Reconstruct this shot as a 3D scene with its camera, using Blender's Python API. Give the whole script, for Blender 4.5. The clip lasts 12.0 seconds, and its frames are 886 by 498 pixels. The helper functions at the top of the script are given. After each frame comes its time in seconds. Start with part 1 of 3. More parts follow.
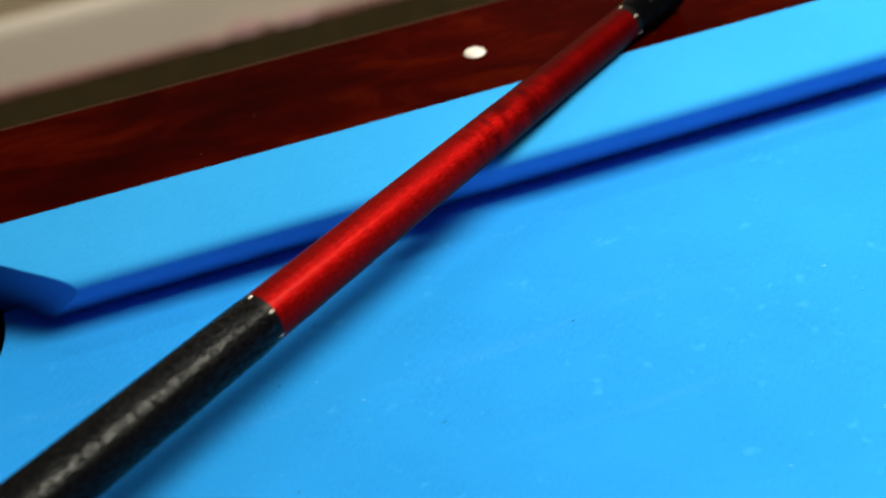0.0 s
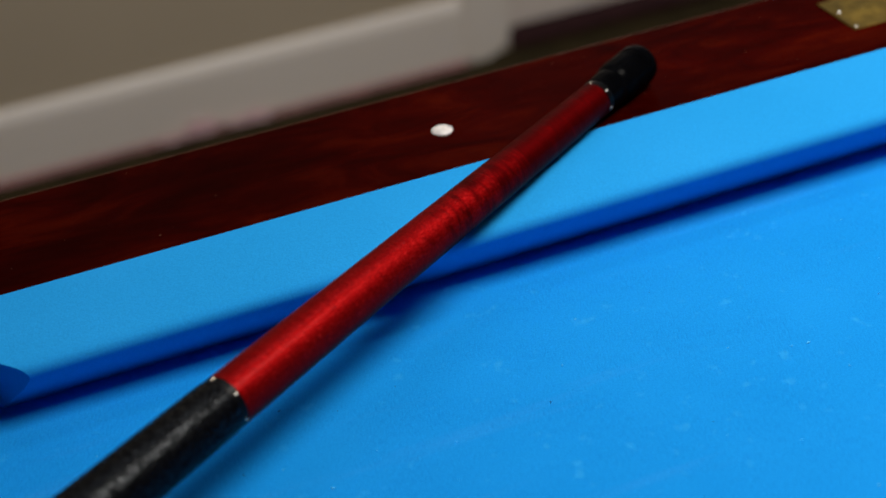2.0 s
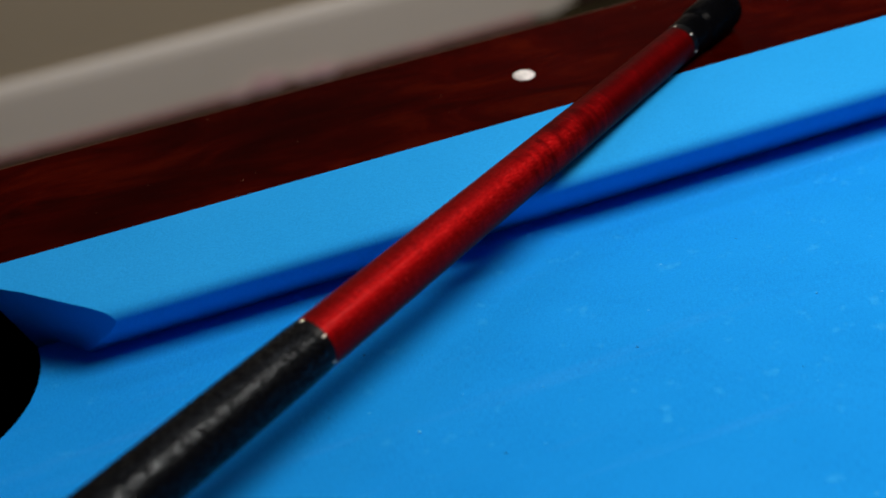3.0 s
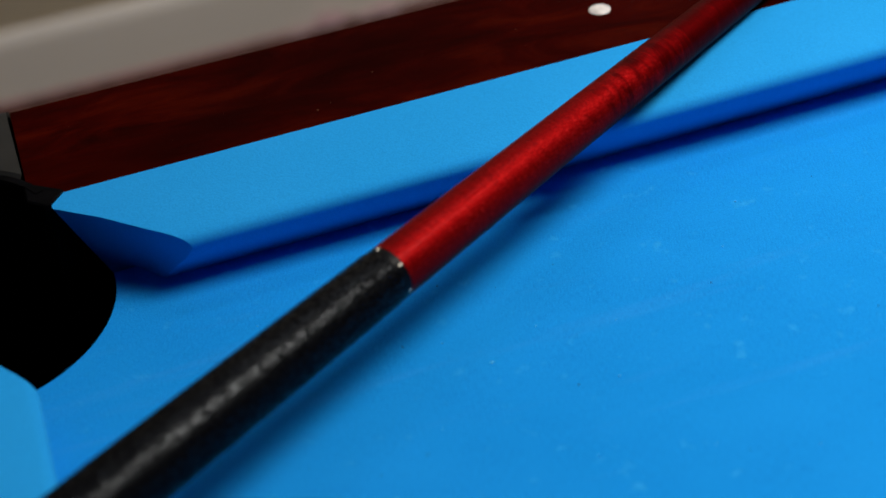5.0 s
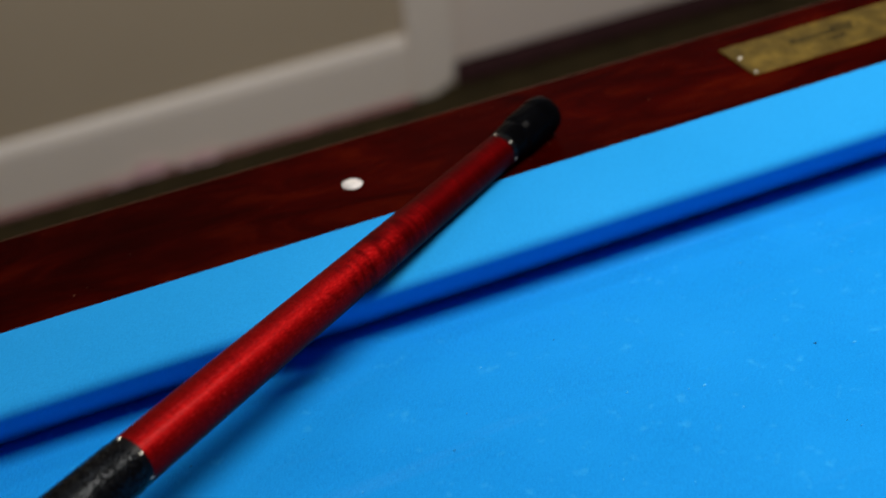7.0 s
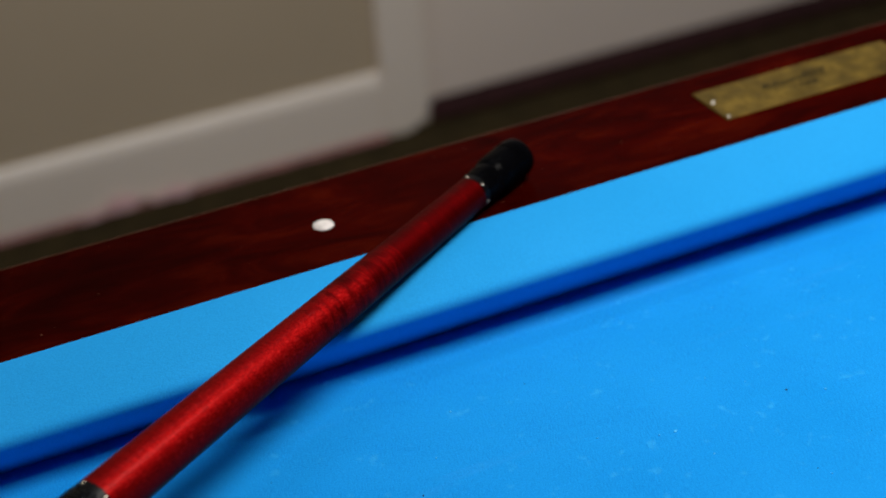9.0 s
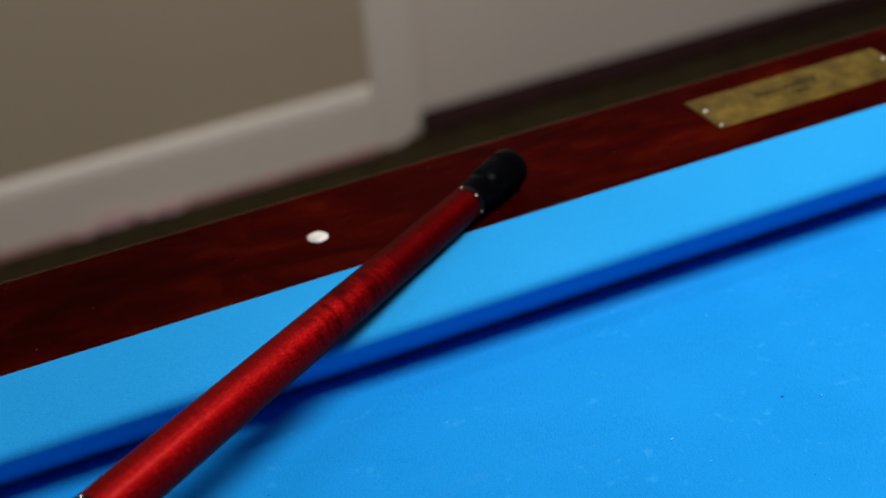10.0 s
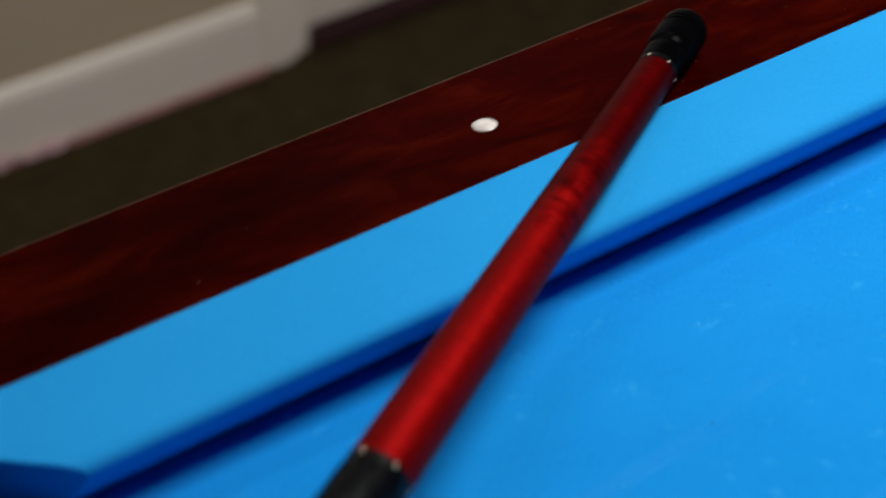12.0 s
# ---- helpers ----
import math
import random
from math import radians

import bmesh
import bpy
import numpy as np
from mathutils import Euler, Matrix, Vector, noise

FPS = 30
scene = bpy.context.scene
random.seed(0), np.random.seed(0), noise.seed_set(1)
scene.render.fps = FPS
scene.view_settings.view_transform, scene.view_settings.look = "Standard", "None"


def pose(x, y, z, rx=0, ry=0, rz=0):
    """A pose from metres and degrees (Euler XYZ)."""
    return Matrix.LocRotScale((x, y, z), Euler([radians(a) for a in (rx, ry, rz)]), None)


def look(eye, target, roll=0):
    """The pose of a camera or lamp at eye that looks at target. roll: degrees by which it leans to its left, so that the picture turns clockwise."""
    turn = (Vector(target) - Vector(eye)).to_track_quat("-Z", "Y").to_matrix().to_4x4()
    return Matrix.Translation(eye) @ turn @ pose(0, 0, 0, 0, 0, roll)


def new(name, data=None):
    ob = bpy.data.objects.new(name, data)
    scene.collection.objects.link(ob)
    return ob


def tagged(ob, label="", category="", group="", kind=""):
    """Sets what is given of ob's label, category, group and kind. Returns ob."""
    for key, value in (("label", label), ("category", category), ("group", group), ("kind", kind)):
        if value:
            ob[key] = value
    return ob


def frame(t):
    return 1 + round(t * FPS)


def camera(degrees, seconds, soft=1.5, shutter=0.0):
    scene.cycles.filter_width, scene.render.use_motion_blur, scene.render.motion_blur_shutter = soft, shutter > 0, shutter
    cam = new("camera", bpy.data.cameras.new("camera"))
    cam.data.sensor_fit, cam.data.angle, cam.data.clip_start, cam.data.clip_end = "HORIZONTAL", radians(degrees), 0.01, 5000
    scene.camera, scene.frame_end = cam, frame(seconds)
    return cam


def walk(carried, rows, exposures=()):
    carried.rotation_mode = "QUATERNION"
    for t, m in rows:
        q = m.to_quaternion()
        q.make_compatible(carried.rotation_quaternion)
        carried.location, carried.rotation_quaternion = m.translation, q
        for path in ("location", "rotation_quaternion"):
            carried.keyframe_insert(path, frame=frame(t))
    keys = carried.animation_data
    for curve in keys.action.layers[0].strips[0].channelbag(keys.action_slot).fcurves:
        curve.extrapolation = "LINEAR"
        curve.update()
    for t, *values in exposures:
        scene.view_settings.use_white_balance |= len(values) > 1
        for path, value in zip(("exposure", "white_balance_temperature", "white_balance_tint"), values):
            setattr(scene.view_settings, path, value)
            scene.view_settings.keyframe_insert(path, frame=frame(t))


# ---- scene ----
# Camera: seconds, eye x y z (metres), yaw, pitch, roll (degrees)
PATH = [
    (0.0, 0.0606, -0.6574, 1.2824, -16.726, -36.672, -6.296),
    (0.5, 0.0724, -0.6676, 1.2728, -18.202, -34.139, -6.293),
    (1.0, 0.0622, -0.6497, 1.2619, -18.426, -33.062, -6.122),
    (1.5, 0.0628, -0.6363, 1.2579, -19.066, -33.561, -5.406),
    (2.0, 0.0575, -0.6377, 1.2538, -19.086, -33.122, -5.640),
    (2.5, 0.0516, -0.6413, 1.2501, -17.636, -33.504, -6.536),
    (3.0, 0.0455, -0.6330, 1.2465, -16.497, -34.285, -7.057),
    (3.5, 0.0353, -0.6278, 1.2322, -15.268, -34.101, -7.444),
    (3.7, 0.0314, -0.6264, 1.2320, -14.908, -34.318, -7.447),
    (5.3, 0.0362, -0.6371, 1.2475, -13.795, -36.079, -7.631),
    (5.5, 0.0381, -0.6391, 1.2494, -13.677, -35.955, -7.798),
    (6.0, 0.0509, -0.6396, 1.2507, -14.870, -35.298, -7.572),
    (6.5, 0.0728, -0.6522, 1.2613, -18.223, -33.420, -6.747),
    (7.0, 0.0839, -0.6611, 1.2737, -20.432, -32.326, -6.356),
    (7.5, 0.0865, -0.6608, 1.2796, -21.652, -31.686, -5.770),
    (7.7, 0.0893, -0.6569, 1.2815, -21.716, -31.578, -5.188),
    (9.3, 0.0868, -0.6566, 1.2740, -21.621, -30.927, -5.226),
    (9.5, 0.0866, -0.6567, 1.2740, -21.818, -30.715, -5.666),
    (10.0, 0.0853, -0.6570, 1.2738, -22.025, -30.781, -5.539),
    (10.5, 0.0782, -0.6519, 1.2749, -20.706, -31.711, -5.794),
    (11.0, 0.0706, -0.6451, 1.2684, -20.444, -32.422, -5.595),
    (11.2, 0.0383, -0.6308, 1.2651, -21.200, -32.823, -6.107),
    (11.3, 0.0201, -0.6185, 1.2592, -21.669, -32.725, -6.233),
    (11.5, -0.0267, -0.5774, 1.2491, -22.915, -33.519, -6.473),
    (11.7, -0.0386, -0.5242, 1.2217, -25.039, -33.925, -5.308),
    (11.8, -0.0423, -0.5002, 1.2120, -27.236, -34.075, -4.634),
    (12.0, -0.0425, -0.4672, 1.2043, -30.453, -33.916, -5.751),
]
cam = camera(29.79, 12.0, soft=1.8, shutter=0.5)
cam.data.dof.use_dof = True
cam.data.dof.focus_distance = 0.80
cam.data.dof.aperture_fstop = 5.5


def aimed(ex, ey, ez, yaw, pitch, roll):
    y, p = radians(yaw), radians(pitch)
    way = Vector((-math.sin(y) * math.cos(p), math.cos(y) * math.cos(p), math.sin(p)))
    eye = Vector((ex, ey, ez))
    return look(eye, eye + way, roll)


walk(cam, [(t, aimed(*r)) for t, *r in PATH],
     exposures=[(0.0, 0.72, 7600, 4), (0.5, 0.36, 7000, 8), (1.0, 0.12, 6600, 10), (1.5, 0.0, 6500, 10), (12.0, 0.0, 6500, 10)])

# ---- light: a lamp over the table, and an unseen fill added to brighten the wall ----
world = bpy.data.worlds.new("world")
scene.world = world
world.use_nodes = True
world.node_tree.nodes["Background"].inputs[0].default_value = (0.02, 0.02, 0.02, 1)
world.node_tree.nodes["Background"].inputs[1].default_value = 1.0


def panel_light(name, watts, size_x, size_y, where, colour):
    data = bpy.data.lights.new(name, "AREA")
    data.shape, data.size, data.size_y = "RECTANGLE", size_x, size_y
    data.energy, data.color = watts, colour
    ob = new(name, data)
    ob.matrix_world = pose(*where)
    return ob


panel_light("table_light", 22.2, 0.54, 0.54, (0.82, -0.23, 1.92), (1.0, 0.945, 0.87))
# added fill, tilted to light the wall and miss the table
panel_light("wall_fill", 16.8, 1.2, 0.5, (0.75, 0.80, 2.45, 50), (0.90, 0.95, 1.0))


# ---- materials ----
def material(name):
    m = bpy.data.materials.new(name)
    m.use_nodes = True
    nt = m.node_tree
    return m, nt, nt.nodes["Principled BSDF"]


def node(nt, kind, **values):
    n = nt.nodes.new(kind)
    for key, v in values.items():
        n.inputs[key.replace("_", " ")].default_value = v
    return n


def coords(nt, scale=(1, 1, 1), turn=(0, 0, 0)):
    tc = nt.nodes.new("ShaderNodeTexCoord")
    mp = nt.nodes.new("ShaderNodeMapping")
    mp.inputs["Scale"].default_value = scale
    mp.inputs["Rotation"].default_value = turn
    nt.links.new(tc.outputs["Object"], mp.inputs["Vector"])
    return mp.outputs["Vector"]


def noise_tex(nt, vec, scale, detail=4, rough=0.55, distortion=0.0):
    n = node(nt, "ShaderNodeTexNoise", Scale=scale, Detail=detail, Roughness=rough, Distortion=distortion)
    nt.links.new(vec, n.inputs["Vector"])
    return n.outputs["Fac"]


def ramp(nt, fac, *stops):
    r = nt.nodes.new("ShaderNodeValToRGB")
    e = r.color_ramp.elements
    while len(e) < len(stops):
        e.new(0.5)
    for el, (p, c) in zip(e, stops):
        el.position, el.color = p, (*c, 1) if len(c) == 3 else c
    nt.links.new(fac, r.inputs["Fac"])
    return r.outputs["Color"]


def mixed(nt, fac, a, b, mode="MIX"):
    n = nt.nodes.new("ShaderNodeMix")
    n.data_type, n.blend_type = "RGBA", mode
    for sock, v in ((n.inputs[0], fac), (n.inputs[6], a), (n.inputs[7], b)):
        if hasattr(v, "links") or hasattr(v, "is_linked"):
            nt.links.new(v, sock)
        else:
            sock.default_value = v if isinstance(v, (int, float)) else (*v, 1)
    return n.outputs[2]


def bump(nt, bsdf, height, strength, distance, before=None):
    b = node(nt, "ShaderNodeBump", Strength=strength, Distance=distance)
    nt.links.new(height, b.inputs["Height"])
    if before is not None:
        nt.links.new(before, b.inputs["Normal"])
    nt.links.new(b.outputs["Normal"], bsdf.inputs["Normal"])
    return b.outputs["Normal"]


def cloth_material(name, worn):
    m, nt, b = material(name)
    v = coords(nt)
    big = noise_tex(nt, v, 9, 3)
    fine = noise_tex(nt, v, 900, 2, 0.6)
    # the rail cloth is set a little paler than the bed cloth
    if worn:
        base = ramp(nt, big, (0.3, (0.007, 0.247, 0.655)), (0.7, (0.011, 0.280, 0.725)))
    else:
        base = ramp(nt, big, (0.3, (0.015, 0.280, 0.615)), (0.7, (0.021, 0.309, 0.675)))
    base = mixed(nt, 0.22, base, ramp(nt, fine, (0.35, (0.002, 0.14, 0.50)), (0.65, (0.010, 0.30, 0.80))))
    if worn:
        # chalk dust rubbed into the nap, in long strokes along the end of the table, and dabbed in small smudges
        streak = noise_tex(nt, coords(nt, (5, 60, 1), (0, 0, 0.06)), 1.0, 5, 0.6)
        base = mixed(nt, ramp(nt, streak, (0.60, (0, 0, 0)), (0.80, (0.20, 0.20, 0.20))), base, (0.07, 0.30, 0.74))
        dab = noise_tex(nt, v, 120, 2, 0.5, 0.2)
        base = mixed(nt, ramp(nt, dab, (0.65, (0, 0, 0)), (0.76, (0.40, 0.40, 0.40))), base, (0.04, 0.40, 0.80))
    # ribs of the weave, uneven in strength
    stretch = nt.nodes.new("ShaderNodeMapping")
    stretch.inputs["Scale"].default_value = (1500, 210, 1500)
    nt.links.new(coords(nt, (1, 1, 1), (0, 0, 0.34)), stretch.inputs["Vector"])
    rib = noise_tex(nt, stretch.outputs["Vector"], 1.0, 1, 0.5, 0.0)
    patch = noise_tex(nt, v, 30, 3)
    depth = 0.24 if worn else 0.05
    dark = mixed(nt, ramp(nt, patch, (0.35, (0.3,) * 3), (0.65, (1.0,) * 3)), (0, 0, 0), ramp(nt, rib, (0.30, (depth,) * 3), (0.62, (0, 0, 0))))
    base = mixed(nt, dark, base, (0.001, 0.08, 0.36))
    nt.links.new(base, b.inputs["Base Color"])
    b.inputs["Roughness"].default_value = 0.95
    b.inputs["Specular IOR Level"].default_value = 0.03
    n1 = bump(nt, b, fine, 0.40, 0.0006)
    n2 = bump(nt, b, rib, 0.12 if worn else 0.05, 0.0004, n1)
    # the combed nap of the worsted has a soft shine in a paler blue
    shine = node(nt, "ShaderNodeBsdfGlossy", Roughness=0.80, Color=(0.01, 0.36, 0.90, 1) if worn else (0.04, 0.44, 0.92, 1))
    nt.links.new(n2, shine.inputs["Normal"])
    both = nt.nodes.new("ShaderNodeMixShader")
    both.inputs[0].default_value = 0.13
    nt.links.new(b.outputs[0], both.inputs[1])
    nt.links.new(shine.outputs[0], both.inputs[2])
    nt.links.new(both.outputs[0], nt.nodes["Material Output"].inputs["Surface"])
    return m


def wood_material(name, dark, mid, light, along=(5, 30, 30), gloss=0.16):
    m, nt, b = material(name)
    v = coords(nt, along)
    grain = noise_tex(nt, v, 1.4, 7, 0.62, 1.6)
    blotch = noise_tex(nt, coords(nt, (4, 9, 9)), 1.6, 3, 0.5, 0.4)
    pores = noise_tex(nt, coords(nt, (26, 300, 300)), 1.0, 3, 0.6)
    col = ramp(nt, grain, (0.28, dark), (0.52, mid), (0.78, light))
    col = mixed(nt, ramp(nt, blotch, (0.35, (0, 0, 0)), (0.7, (0.75, 0.75, 0.75))), col, dark)
    col = mixed(nt, ramp(nt, pores, (0.56, (0, 0, 0)), (0.75, (0.5, 0.5, 0.5))), col, dark)
    nt.links.new(col, b.inputs["Base Color"])
    rough = ramp(nt, noise_tex(nt, coords(nt), 55, 4), (0.3, (gloss, gloss, gloss)), (0.75, (gloss + 0.16,) * 3))
    nt.links.new(rough, b.inputs["Roughness"])
    b.inputs["Specular IOR Level"].default_value = 0.004
    bump(nt, b, pores, 0.06, 0.0004)
    return m


def plain(name, colour, rough, metal=0.0, vary=0.12, scale=40, relief=0.0, spec=0.5, size=0.0005):
    m, nt, b = material(name)
    v = coords(nt)
    n = noise_tex(nt, v, scale, 5)
    lo = tuple(c * (1 - vary) for c in colour)
    hi = tuple(min(1, c * (1 + vary)) for c in colour)
    nt.links.new(ramp(nt, n, (0.3, lo), (0.7, hi)), b.inputs["Base Color"])
    b.inputs["Roughness"].default_value = rough
    b.inputs["Metallic"].default_value = metal
    b.inputs["Specular IOR Level"].default_value = spec
    if relief:
        bump(nt, b, noise_tex(nt, v, scale * 4, 4), relief, size)
    return m


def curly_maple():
    """Red-stained curly maple under clear lacquer: the curl's sheen, strong by the wrap and dying out towards the
    joint, is put into the colour.
    """
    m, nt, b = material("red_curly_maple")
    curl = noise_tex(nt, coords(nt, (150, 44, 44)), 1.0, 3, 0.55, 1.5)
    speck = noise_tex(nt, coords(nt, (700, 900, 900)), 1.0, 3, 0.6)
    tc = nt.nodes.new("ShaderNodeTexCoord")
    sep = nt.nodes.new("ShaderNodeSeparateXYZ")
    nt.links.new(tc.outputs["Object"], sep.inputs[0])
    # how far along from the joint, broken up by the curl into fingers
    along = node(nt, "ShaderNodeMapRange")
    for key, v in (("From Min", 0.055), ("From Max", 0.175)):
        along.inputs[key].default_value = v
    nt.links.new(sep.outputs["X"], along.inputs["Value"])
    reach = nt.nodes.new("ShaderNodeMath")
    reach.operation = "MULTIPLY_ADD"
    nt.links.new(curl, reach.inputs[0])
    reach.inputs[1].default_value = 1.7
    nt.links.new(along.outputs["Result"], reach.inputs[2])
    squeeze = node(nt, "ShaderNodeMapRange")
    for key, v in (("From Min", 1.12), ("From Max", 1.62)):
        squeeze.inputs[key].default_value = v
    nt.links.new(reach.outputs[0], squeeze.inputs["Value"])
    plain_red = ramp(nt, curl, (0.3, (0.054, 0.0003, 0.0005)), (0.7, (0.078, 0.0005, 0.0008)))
    # brighter red by the wrap: sheen of the curl, painted into the base colour
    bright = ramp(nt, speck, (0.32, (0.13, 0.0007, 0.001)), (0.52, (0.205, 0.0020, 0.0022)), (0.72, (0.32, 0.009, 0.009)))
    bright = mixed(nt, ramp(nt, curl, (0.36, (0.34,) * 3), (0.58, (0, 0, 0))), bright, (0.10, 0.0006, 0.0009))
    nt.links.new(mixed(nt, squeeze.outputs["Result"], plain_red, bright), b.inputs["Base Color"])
    b.inputs["Roughness"].default_value = 0.54
    b.inputs["Metallic"].default_value = 0.72
    b.inputs["Specular IOR Level"].default_value = 0.1
    b.inputs["Specular Tint"].default_value = (0.45, 0.03, 0.06, 1)
    b.inputs["Coat Weight"].default_value = 0.25
    b.inputs["Coat IOR"].default_value = 1.14
    b.inputs["Coat Roughness"].default_value = 0.22
    n1 = bump(nt, b, curl, 0.30, 0.0012)
    bump(nt, b, speck, 0.22, 0.0004, n1)
    return m


def leather_wrap():
    """Black leather with a fine pebbled grain: the tops of the grain shine."""
    m, nt, b = material("black_wrap")
    v = coords(nt, (750, 900, 900))
    vor = node(nt, "ShaderNodeTexVoronoi", Scale=1.0)
    nt.links.new(v, vor.inputs["Vector"])
    n = noise_tex(nt, v, 0.8, 3)
    nt.links.new(ramp(nt, n, (0.3, (0.0012, 0.0012, 0.0016)), (0.7, (0.003, 0.003, 0.0036))), b.inputs["Base Color"])
    nt.links.new(ramp(nt, vor.outputs["Distance"], (0.15, (0.24,) * 3), (0.6, (0.40,) * 3)), b.inputs["Roughness"])
    nt.links.new(ramp(nt, vor.outputs["Distance"], (0.18, (0.34,) * 3), (0.5, (0.012,) * 3)), b.inputs["Specular IOR Level"])
    b.inputs["Specular Tint"].default_value = (0.86, 0.93, 1.0, 1)
    n1 = bump(nt, b, vor.outputs["Distance"], 0.30, 0.0003)
    bump(nt, b, n, 0.05, 0.0002, n1)
    return m


def brass_plate():
    m, nt, b = material("tarnished_brass")
    v = coords(nt)
    n = noise_tex(nt, v, 70, 6, 0.6, 0.2)
    d = noise_tex(nt, v, 190, 4, 0.6)
    col = ramp(nt, n, (0.32, (0.062, 0.040, 0.007)), (0.5, (0.105, 0.068, 0.011)), (0.68, (0.17, 0.110, 0.018)))
    col = mixed(nt, ramp(nt, d, (0.52, (0, 0, 0)), (0.72, (0.5, 0.5, 0.5))), col, (0.055, 0.036, 0.010))
    nt.links.new(col, b.inputs["Base Color"])
    b.inputs["Metallic"].default_value = 0.45
    b.inputs["Specular IOR Level"].default_value = 0.15
    nt.links.new(ramp(nt, d, (0.3, (0.38,) * 3), (0.7, (0.62,) * 3)), b.inputs["Roughness"])
    bump(nt, b, d, 0.2, 0.0003)
    return m


def wall_paint(name, colour, rough=0.6):
    m, nt, b = material(name)
    v = coords(nt)
    big = noise_tex(nt, v, 2.2, 4)
    nt.links.new(ramp(nt, big, (0.3, tuple(c * 0.93 for c in colour)), (0.7, colour)), b.inputs["Base Color"])
    b.inputs["Roughness"].default_value = rough
    bump(nt, b, noise_tex(nt, v, 260, 3), 0.12, 0.001)
    return m


BED_CLOTH = cloth_material("blue_bed_cloth", True)
RAIL_CLOTH = cloth_material("blue_rail_cloth", False)
MAHOGANY = wood_material("dark_mahogany", (0.008, 0.0002, 0.0001), (0.027, 0.0006, 0.0001), (0.058, 0.0036, 0.0003), along=(9, 26, 26))
MAHOGANY_SIDE = wood_material("dark_mahogany_side", (0.010, 0.0003, 0.0001), (0.027, 0.0011, 0.0002),
                              (0.066, 0.0072, 0.0010), (30, 5, 30))
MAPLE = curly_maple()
WRAP = leather_wrap()
BRASS = brass_plate()
PEARL = plain("pearl", (0.62, 0.58, 0.56), 0.2, 0, 0.22, 260, 0.1)
CAP_METAL = plain("dark_cast_metal", (0.013, 0.013, 0.013), 0.45, 0.3, 0.3, 60, 0.15)
BLACK_RUBBER = plain("black_rubber", (0.0012, 0.0012, 0.0016), 0.24, 0, 0.3, 90, 0.0, 0.012)
POCKET_BLACK = plain("black_pocket_leather", (0.002, 0.002, 0.0025), 0.6, 0, 0.4, 70, 0.3, 0.015)
BLACK_PHENOLIC = plain("black_phenolic", (0.002, 0.002, 0.0025), 0.35, 0, 0.2, 200, 0, 0.08)
SILVER = plain("silver", (0.90, 0.80, 0.66), 0.35, 0.5, 0.05, 300)
STEEL_PIN = plain("pale_steel", (0.85, 0.82, 0.78), 0.4, 0.2, 0.1, 300)
INK = plain("black_print", (0.004, 0.004, 0.003), 0.6, 0, 0.3, 400, 0.0, 0.08)
SLATE = plain("slate", (0.05, 0.055, 0.06), 0.7, 0, 0.2, 30)
LINT = plain("pale_lint", (0.07, 0.46, 0.82), 0.9, 0, 0.2, 500)
DUST = plain("dark_grit", (0.01, 0.03, 0.10), 0.9, 0, 0.2, 500)
EDGE_GLINT = plain("edge_glint_tan", (0.070, 0.024, 0.012), 0.4, 0, 0.4, 120, 0.1, 0.2)
WOOD_DUST = plain("tan_dust", (0.10, 0.03, 0.012), 0.9, 0, 0.3, 500)
WALL = wall_paint("olive_beige_paint", (0.52, 0.415, 0.29))
# unseen walls: blue chosen so that their bounced light cools the shadows
BOUNCE_WALL = wall_paint("blue_bounce_paint", (0.28, 0.37, 0.50))
WHITE_TRIM = wall_paint("white_trim_paint", (0.87, 0.765, 0.665), 0.38)
WHITE_DOOR = wall_paint("white_door_paint", (0.83, 0.715, 0.625), 0.42)
# unseen ceiling: kept dark and cool to cut and tint bounced light
CEILING = wall_paint("cool_bounce_ceiling", (0.28, 0.33, 0.40), 0.8)
PINK = plain("pink_scuff", (0.88, 0.52, 0.54), 0.7, 0, 0.25, 80)
MAROON = plain("dull_pink_strip", (0.30, 0.12, 0.115), 0.5, 0, 0.3, 25, 0.1)
MAROON_DARK = plain("dark_maroon", (0.030, 0.010, 0.011), 0.6, 0, 0.3, 25, 0.1, 0.08)
CARPET = plain("dark_brown_carpet", (0.031, 0.0215, 0.0080), 0.95, 0, 0.35, 24, 0.6, 0.1, 0.004)


# ---- building helpers ----
def thing(name, label, category, group="", kind="", where=(0, 0, 0)):
    ob = new(name)
    ob.location = where
    return tagged(ob, label, category, group, kind)


def part(name, bm, mat, parent=None, label="", smooth=False):
    me = bpy.data.meshes.new(name)
    bmesh.ops.recalc_face_normals(bm, faces=bm.faces)
    bm.to_mesh(me)
    bm.free()
    me.materials.append(mat)
    if smooth:
        me.polygons.foreach_set("use_smooth", [True] * len(me.polygons))
        me.set_sharp_from_angle(angle=radians(38))
    ob = new(name, me)
    if parent is not None:
        ob.parent = parent
    return tagged(ob, label)


def add_box(bm, x0, x1, y0, y1, z0, z1, bevel=0.0, segments=2):
    m = Matrix.LocRotScale(((x0 + x1) / 2, (y0 + y1) / 2, (z0 + z1) / 2), None, (x1 - x0, y1 - y0, z1 - z0))
    made = bmesh.ops.create_cube(bm, size=1.0, matrix=m)
    if bevel:
        edges = {e for v in made["verts"] for e in v.link_edges}
        bmesh.ops.bevel(bm, geom=list(edges), offset=bevel, segments=segments, affect="EDGES", profile=0.5)
    return bm


def box(*args, **kw):
    return add_box(bmesh.new(), *args, **kw)


